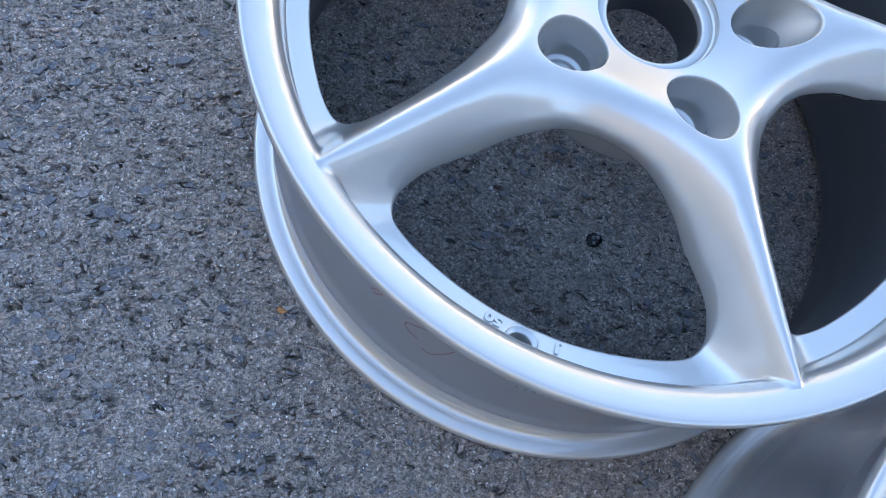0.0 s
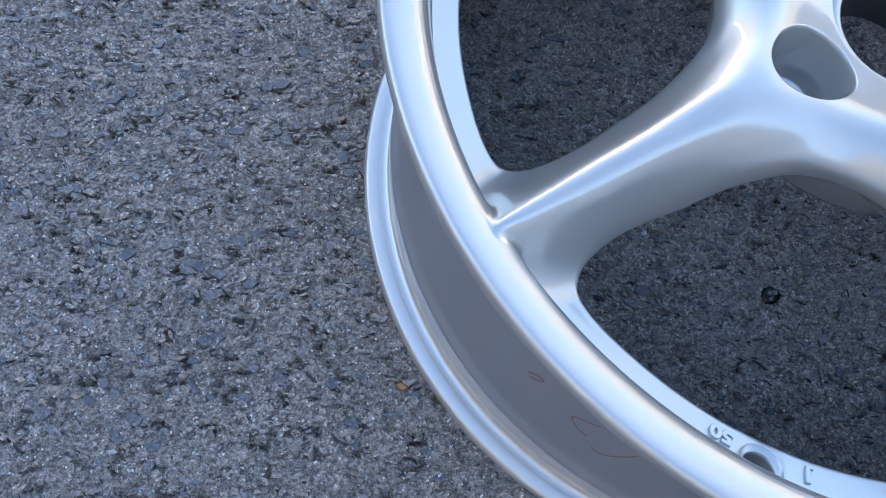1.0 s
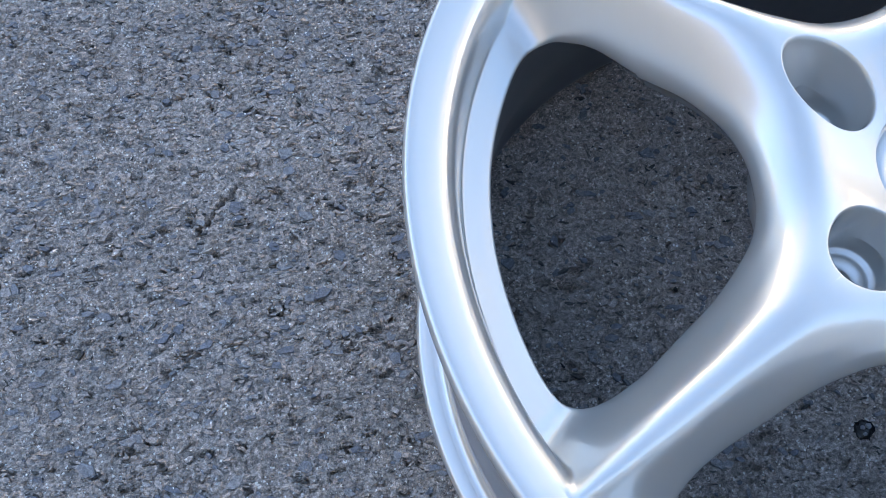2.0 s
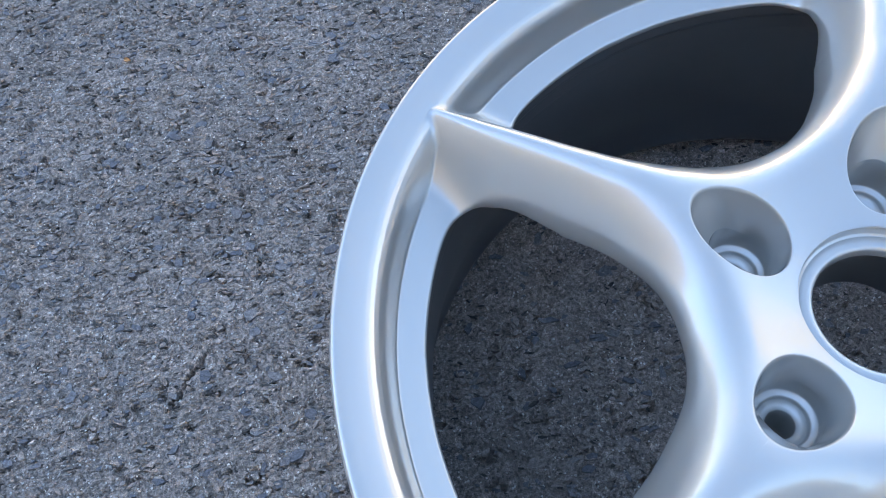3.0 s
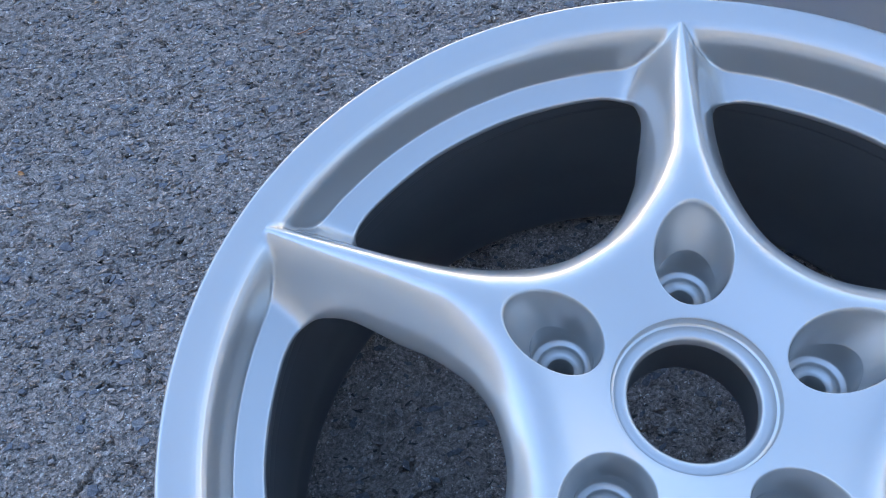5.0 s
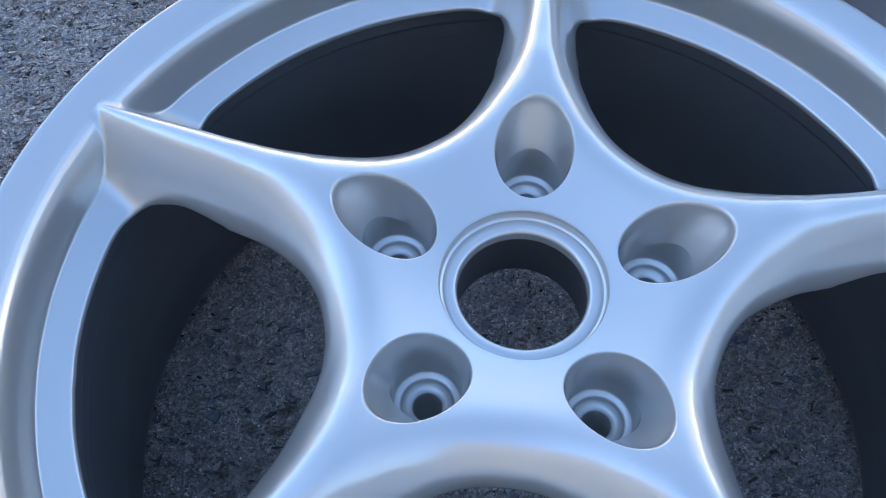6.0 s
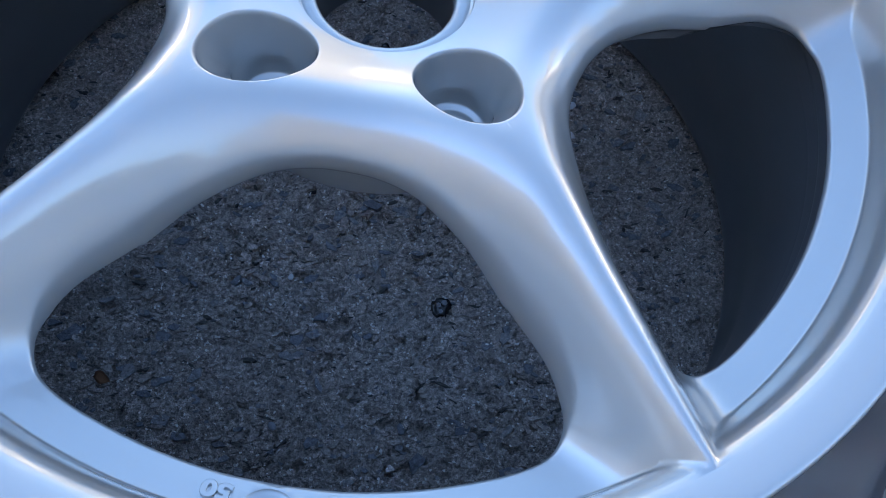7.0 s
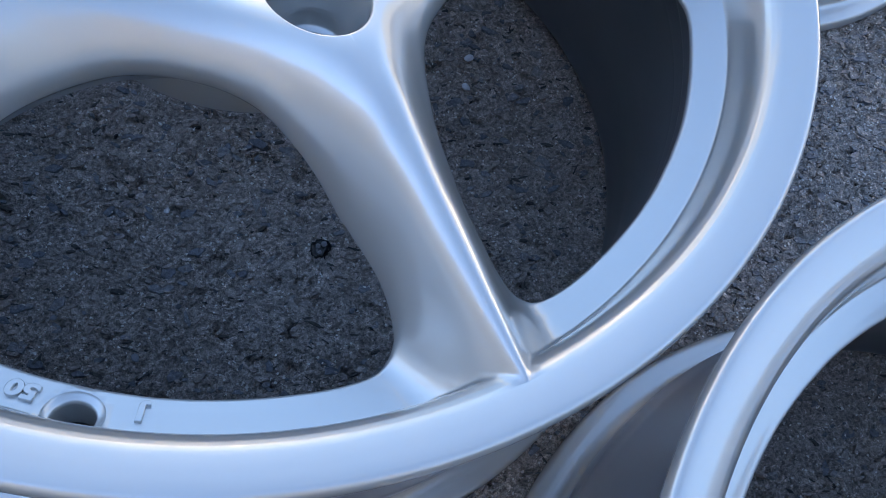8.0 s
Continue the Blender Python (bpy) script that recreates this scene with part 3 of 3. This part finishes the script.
def ground(step=0.0015):
    xs, ys = spread(-0.76, 0.50, step, 150), spread(-0.44, 0.54, step, 150)
    px, py = np.meshgrid(xs, ys, indexing="ij")
    wx = px + 0.0016 * np.sin(py * 610 + px * 300) + 0.0008 * np.sin(px * 1700 + py * 900)
    wy = py + 0.0016 * np.sin(px * 560 - py * 260) + 0.0008 * np.sin(py * 1900 - px * 700)
    # crushed stone, longer than broad, lying one way
    ca, sa = math.cos(0.26), math.sin(0.26)
    su, sv = (wx * ca + wy * sa) / 1.6, -wx * sa + wy * ca
    f1, f2, rnd, ox, oy = chips(su, sv, 0.0074, 3)
    stone = rnd[..., 2] > 0.62
    gap = np.clip((f2 - f1) / 0.16, 0, 1)
    # mortar: small grains at two sizes
    _, _, rn2, o2x, o2y = chips(wx, wy, 0.0036, 5)
    _, _, rn4, o4x, o4y = chips(wx, wy, 0.0019, 7)
    grain = (rn2[..., 0] - 0.5) * 0.0013 + ((rn2[..., 1] - 0.5) * o2x + (rn2[..., 2] - 0.5) * o2y) * 0.0022
    grain += (rn4[..., 0] - 0.5) * 0.0007 + ((rn4[..., 1] - 0.5) * o4x + (rn4[..., 2] - 0.5) * o4y) * 0.0012
    slab = (rnd[..., 0] - 0.45) * 0.0022 + ((rnd[..., 1] - 0.5) * ox + (rnd[..., 0] - 0.5) * oy) * 0.0034
    h = np.where(stone, slab + 0.25 * grain, 0.55 * slab + grain - 0.0003)
    h -= 0.0011 * (1 - gap) * (0.3 + rn2[..., 2])
    # pits where stones have broken out
    p1, p2, rn3, _, _ = chips((wx * ca + wy * sa) / 3.0, -wx * sa + wy * ca, 0.0062, 11)
    h -= np.where(rn3[..., 0] > 0.80, 0.0052 * np.clip((0.36 - p1) * 5, 0, 1) * (0.5 + rn2[..., 0]), 0)
    # slow unevenness
    h += 0.0004 * np.sin(px * 41 + 1.3 * np.sin(py * 29)) * np.sin(py * 37)
    # a hairline crack
    along, off = crack_line(px, py)
    split = np.clip(1.4 - np.abs(off) / 0.0014, 0, 1) * np.clip((0.026 - np.abs(along)) * 120, 0, 1)
    h -= 0.0110 * split
    near = (px > -0.78) & (px < 0.52) & (py > -0.46) & (py < 0.56)
    h = np.where(near, h, 0) - 0.0010
    h = np.minimum(h, 0.0008)
    nx, ny = px.shape
    co = np.stack([px, py, h], -1).reshape(-1, 3)
    idx = np.arange(nx * ny).reshape(nx, ny)
    quads = np.stack([idx[:-1, :-1], idx[1:, :-1], idx[1:, 1:], idx[:-1, 1:]], -1).reshape(-1, 4)
    me = bpy.data.meshes.new("ground")
    me.vertices.add(len(co))
    me.vertices.foreach_set("co", co.ravel())
    me.loops.add(quads.size)
    me.loops.foreach_set("vertex_index", quads.ravel())
    me.polygons.add(len(quads))
    me.polygons.foreach_set("loop_start", np.arange(0, quads.size, 4))
    me.update(calc_edges=True)
    attr = me.attributes.new("chip", "FLOAT", "POINT")
    attr.data.foreach_set("value", ((0.6 * rn2[..., 1] + 0.4 * rn4[..., 1]) * (1 - split) * near + 0.27 * ~near).astype(np.float32).ravel())
    me.materials.append(ASPHALT)
    return tagged(new("ground", me), "worn grey asphalt with exposed crushed stone", "ground", kind="structure")


def stone_chips(name, count, least, most, slim_range, top_range, tilt, seed, mat, label):
    """Chips bedded in the asphalt: flat and angular, longer than broad, lying mostly one way."""
    rng = np.random.default_rng(seed)
    sides = 5
    cx, cy = rng.uniform(-0.76, 0.52, count), rng.uniform(-0.46, 0.56, count)
    along, off = crack_line(cx, cy)
    cy = np.where((np.abs(off) < 0.0022) & (np.abs(along) < 0.028), cy + 0.07, cy)
    size = least + (most - least) * rng.random(count) ** 2.4
    slim = rng.uniform(*slim_range, count)
    turn = 0.26 + rng.normal(0, 0.55, count)
    ang = (np.arange(sides)[None] + rng.uniform(-0.36, 0.36, (count, sides))) * 2 * math.pi / sides
    rad = rng.uniform(0.72, 1.12, (count, sides))
    u, v = np.cos(ang) * rad * size[:, None], np.sin(ang) * rad * (size * slim)[:, None]
    c, s = np.cos(turn)[:, None], np.sin(turn)[:, None]
    tilt_u, tilt_v = rng.normal(0, 0.5 * tilt, count)[:, None], rng.normal(0, tilt, count)[:, None]
    top = rng.uniform(*top_range, count)[:, None]
    wave = 0.0004 * np.sin(cx * 41 + 1.3 * np.sin(cy * 29)) * np.sin(cy * 37)
    rings = []
    for grow, drop in ((1.0, 0.0), (1.12, 0.0030)):
        z = np.minimum(top + wave[:, None] + u * tilt_u + v * tilt_v, 0.0008) - drop
        rings.append(np.stack([cx[:, None] + (u * c - v * s) * grow, cy[:, None] + (u * s + v * c) * grow, z], -1))
    co = np.concatenate(rings, 1).reshape(-1, 3)
    base = np.arange(count)[:, None] * 2 * sides
    i = np.arange(sides)[None]
    j = (i + 1) % sides
    tops = base + i
    walls = np.stack([base + i + sides, base + j + sides, base + j, base + i], -1).reshape(-1, 4)
    loops = np.concatenate([tops.ravel(), walls.ravel()])
    starts = np.concatenate([np.arange(count) * sides, count * sides + np.arange(len(walls)) * 4])
    me = bpy.data.meshes.new(name)
    me.vertices.add(len(co))
    me.vertices.foreach_set("co", co.ravel())
    me.loops.add(len(loops))
    me.loops.foreach_set("vertex_index", loops)
    me.polygons.add(len(starts))
    me.polygons.foreach_set("loop_start", starts)
    me.polygons.foreach_set("use_smooth", np.zeros(len(starts), dtype=bool))
    me.update(calc_edges=True)
    me.validate()
    me.materials.append(mat)
    return tagged(new(name, me), label, "stones", kind="stuff")


ground()
stone_chips("stone_chips", 62000, 0.0012, 0.0046, (0.28, 0.75), (-0.0021, 0.0002), 0.42, 21, CRUSHED, "grey crushed stone chips bedded in worn asphalt")
stone_chips("blue_stone_chips", 6500, 0.0018, 0.0068, (0.35, 0.75), (-0.0007, 0.0003), 0.12, 22, BLUESTONE, "blue-grey crushed stone chips bedded in worn asphalt")
# flat dark chips, flush with the stones, painted in place of shaded slits
stone_chips("painted_slits", 5200, 0.0016, 0.0050, (0.12, 0.32), (-0.0009, 0.0001), 0.12, 23, SLIT_SHADE, "shaded slits between stones in worn asphalt, painted as flat black chips")


# ---- litter on the asphalt ----
def plain(name, color, roughness=0.7, scale=300):
    mat, n, l, b = material(name)
    co, tex, ramp = n.new("ShaderNodeTexCoord"), n.new("ShaderNodeTexNoise"), n.new("ShaderNodeValToRGB")
    tex.inputs["Scale"].default_value, tex.inputs["Detail"].default_value = scale, 5
    ramp.color_ramp.elements[0].color = (*[c * 0.65 for c in color], 1)
    ramp.color_ramp.elements[1].color = (*[min(1, c * 1.3) for c in color], 1)
    l.new(co.outputs["Object"], tex.inputs["Vector"])
    l.new(tex.outputs["Fac"], ramp.inputs["Fac"])
    l.new(ramp.outputs["Color"], b.inputs["Base Color"])
    b.inputs["Roughness"].default_value = roughness
    return mat


LEAF, LEAF_PALE, TWIG = plain("dry_leaf", (0.30, 0.13, 0.06)), plain("pale_leaf", (0.74, 0.40, 0.18)), plain("twig_bark", (0.36, 0.15, 0.08))
STONE_PALE, STONE_GREY, TAR = plain("pale_stone", (0.66, 0.67, 0.70), 0.45), plain("grey_stone", (0.24, 0.25, 0.27), 0.6), plain("tar", (0.012, 0.012, 0.013), 0.22)
CRAYON, PEN = plain("red_crayon", (0.36, 0.20, 0.19), 0.7), plain("cast_letter_wear", (0.36, 0.36, 0.36), 0.5)


def pebble(x, y, size, mat, label, seed, flat=0.7):
    bm = bmesh.new()
    bmesh.ops.create_icosphere(bm, subdivisions=2, radius=size / 2)
    for v in bm.verts:
        k = 1 + 0.35 * noise.noise(v.co / size * 1.7 + Vector((seed, 0, 0)))
        v.co = Vector((v.co.x * k * 1.15, v.co.y * k * 0.9, v.co.z * k * flat))
    ob = part("pebble", bm, mat, None, smooth=False)
    ob.matrix_basis = pose(x, y, size * 0.5 * flat - 0.0002, 0, 0, seed * 77)
    return tagged(ob, label, "pebble")


def dry_leaf(x, y, length, turn, mat, label):
    bm = bmesh.new()
    rows = []
    for i in range(9):
        f = i / 8
        w = length * 0.30 * math.sin(math.pi * min(1, 0.08 + 0.92 * f)) ** 0.8 + length * 0.03
        rows.append([bm.verts.new((length * (f - 0.5), w * q + length * 0.05 * math.sin(7 * f), length * (0.10 * q * q + 0.06 * math.sin(5 * f + q)))) for q in (-1, -0.4, 0, 0.5, 1)])
    for a, b in zip(rows, rows[1:]):
        for j in range(4):
            bm.faces.new((a[j], b[j], b[j + 1], a[j + 1]))
    bmesh.ops.solidify(bm, geom=bm.faces[:], thickness=length * 0.05)
    ob = part("dry_leaf", bm, mat, None)
    ob.matrix_basis = pose(x, y, 0.0012, 4, -5, turn)
    return tagged(ob, label, "leaf")


def twig(a, b, radius):
    bm = bmesh.new()
    a, b = Vector(a), Vector(b)
    side = (b - a).cross(Vector((0, 0, 1))).normalized()
    rings = []
    for i in range(8):
        f = i / 7
        c = a.lerp(b, f) + side * 0.0009 * math.sin(5 * f) + Vector((0, 0, radius))
        r = radius * (1 - 0.5 * f)
        rings.append([bm.verts.new(c + side * r * math.cos(q) + Vector((0, 0, r * math.sin(q)))) for q in (0, 1.05, 2.1, 3.14, 4.2, 5.24)])
    for p, q in zip(rings, rings[1:]):
        for j in range(6):
            bm.faces.new((p[j], p[(j + 1) % 6], q[(j + 1) % 6], q[j]))
    bm.faces.new(rings[0][::-1])
    bm.faces.new(rings[-1])
    return tagged(part("twig", bm, TWIG, None), "thin short reddish brown twig on asphalt", "twig")


def tar_spot(x, y, size):
    """A lump of tar in a pit, with bits of stone stuck in it."""
    thing = new("tar_lump")
    thing.matrix_basis = pose(x, y, -0.0010)
    bm = bmesh.new()
    bmesh.ops.create_icosphere(bm, subdivisions=3, radius=size / 2)
    for v in bm.verts:
        k = 1 + 0.5 * noise.noise(v.co / size * 4)
        v.co = Vector((v.co.x * k, v.co.y * k * 1.1, v.co.z * k * 0.32))
    part("tar", bm, TAR, thing)
    for i, (dx, dy, r) in enumerate(((0.15, 0.22, 0.0042), (-0.14, 0.05, 0.0034), (0.02, -0.28, 0.0030))):
        bm = bmesh.new()
        bmesh.ops.create_icosphere(bm, subdivisions=1, radius=r / 2)
        ob = part("stone_chip", bm, STONE_GREY, thing, smooth=False)
        ob.matrix_basis = pose(dx * size, dy * size, size * 0.15, 20 * i, 15, 50 * i)
    return tagged(thing, "black tar lump with grey stone chips stuck in it", "tar lump")


dry_leaf(-0.1446, -0.2186, 0.0074, 15, LEAF_PALE, "tiny pale tan dry leaf scrap on asphalt")
dry_leaf(-0.5568, 0.2525, 0.0072, -7, LEAF_PALE, "tiny pale tan dry leaf scrap on asphalt")
dry_leaf(-0.1299, -0.1364, 0.0100, -16, LEAF, "small rust brown dry leaf scrap on asphalt")
twig((-0.3331, 0.4382, 0), (-0.3171, 0.4495, 0), 0.0007)
tar_spot(0.0531, -0.0580, 0.0115)
pebble(-0.0405, -0.0555, 0.0038, STONE_PALE, "small pale grey pebble on asphalt", 1)
pebble(0.1249, 0.0851, 0.0062, STONE_PALE, "pale blue-grey pebble on asphalt", 2)
pebble(0.1235, 0.1110, 0.0058, STONE_PALE, "pale blue-grey pebble on asphalt", 3)
pebble(-0.0306, -0.1477, 0.0048, STONE_GREY, "small rounded grey pebble on asphalt", 4)
pebble(-0.0797, -0.1343, 0.0034, STONE_GREY, "small rounded grey pebble on asphalt", 5)
pebble(-0.2011, -0.2175, 0.0052, TAR, "small glossy black pebble on asphalt", 6, 0.85)
pebble(-0.0142, 0.1342, 0.0060, TAR, "small glossy black pebble on asphalt", 7)


# ---- marks on the barrel of the wheel in the middle ----
def barrel_radius(z):
    outer = [(p[1], p[0]) for p in RIM_PROFILE[15:28]][::-1]
    return curve_at(outer, z)


def barrel_point(deg, z, proud=0.0004):
    r = barrel_radius(z) + proud
    return Vector((r * math.cos(radians(deg)), r * math.sin(radians(deg)), z))


def crayon_mark(knots, width):
    bm = bmesh.new()
    line = spline(knots, 30)
    rows = []
    for i, p in enumerate(line):
        q, o = line[min(i + 1, 30)], line[max(i - 1, 0)]
        along = Vector(((q[0] - o[0]) * 0.0038, q[1] - o[1])).normalized()
        w = width * (0.55 + 0.45 * math.sin(i * 1.3) ** 2)
        rows.append([bm.verts.new(barrel_point(p[0] - along.y * s * w / 0.0038, p[1] + along.x * s * w)) for s in (-0.5, 0.5)])
    for a, b in zip(rows, rows[1:]):
        bm.faces.new((a[0], b[0], b[1], a[1]))
    return part("crayon_mark", bm, CRAYON, wheel, "faint red crayon scribble")


crayon_mark(((257.6, 0.1030), (256.0, 0.0990), (254.5, 0.0955), (254.3, 0.0925), (255.6, 0.0885), (257.4, 0.0870)), 0.0013)
crayon_mark(((258.9, 0.0815), (259.6, 0.0795), (261.2, 0.0830), (262.9, 0.0935), (263.6, 0.1000)), 0.0012)
crayon_mark(((246.2, 0.0950), (246.6, 0.0975), (247.6, 0.1000), (248.5, 0.1005), (247.4, 0.0950), (246.6, 0.0940)), 0.0016)
for i in range(5):
    bm = bmesh.new()
    c = 275.4 + 1.55 * i
    v = [bm.verts.new(barrel_point(c + dx, 0.0938 + dz, 0.0005)) for dx, dz in ((-0.30, -0.002), (0.25, -0.002), (0.32, 0.0022), (-0.22, 0.0022))]
    bm.faces.new(v)
    part("cast_bar", bm, PEN, wheel)


# ---- unseen plain walls round the camera, added to block sun and fill reflections ----
def plaster():
    mat, n, l, b = material("plaster")
    co, tex, ramp = n.new("ShaderNodeTexCoord"), n.new("ShaderNodeTexNoise"), n.new("ShaderNodeValToRGB")
    tex.inputs["Scale"].default_value, tex.inputs["Detail"].default_value = 1.5, 8
    ramp.color_ramp.elements[0].color, ramp.color_ramp.elements[1].color = (0.58, 0.555, 0.51, 1), (0.66, 0.635, 0.59, 1)
    l.new(co.outputs["Object"], tex.inputs["Vector"])
    l.new(tex.outputs["Fac"], ramp.inputs["Fac"])
    l.new(ramp.outputs["Color"], b.inputs["Base Color"])
    b.inputs["Roughness"].default_value = 0.9
    noise_bump(n, l, b, 60, 0.3, 0.004, co.outputs["Object"])
    return mat


PLASTER = plaster()


def unseen_wall(name, m, length, height):
    bm = bmesh.new()
    bmesh.ops.create_cube(bm, size=1, matrix=Matrix.Translation((0, 0, height / 2)) @ Matrix.Diagonal((length, 0.3, height, 1)))
    bmesh.ops.bevel(bm, geom=bm.edges[:], offset=0.02, segments=2, affect="EDGES")
    ob = part(name, bm, PLASTER, None, smooth=False)
    ob.matrix_basis = m
    return tagged(ob, "unseen plain light beige plastered wall, added for shade and reflections", "wall", kind="structure")


# the tall one keeps the sun off; the low ones only show in reflections
unseen_wall("unseen_wall_south", pose(-7.85, -6.0, 0), 25.0, 8.5)
unseen_wall("unseen_wall_east", pose(4.5, 0.65, 0, 0, 0, 90), 13.0, 1.5)
unseen_wall("unseen_wall_north", pose(-2.0, 7.0, 0), 13.3, 1.2)
unseen_wall("unseen_wall_west", pose(-8.5, 0.65, 0, 0, 0, 90), 13.0, 2.2)
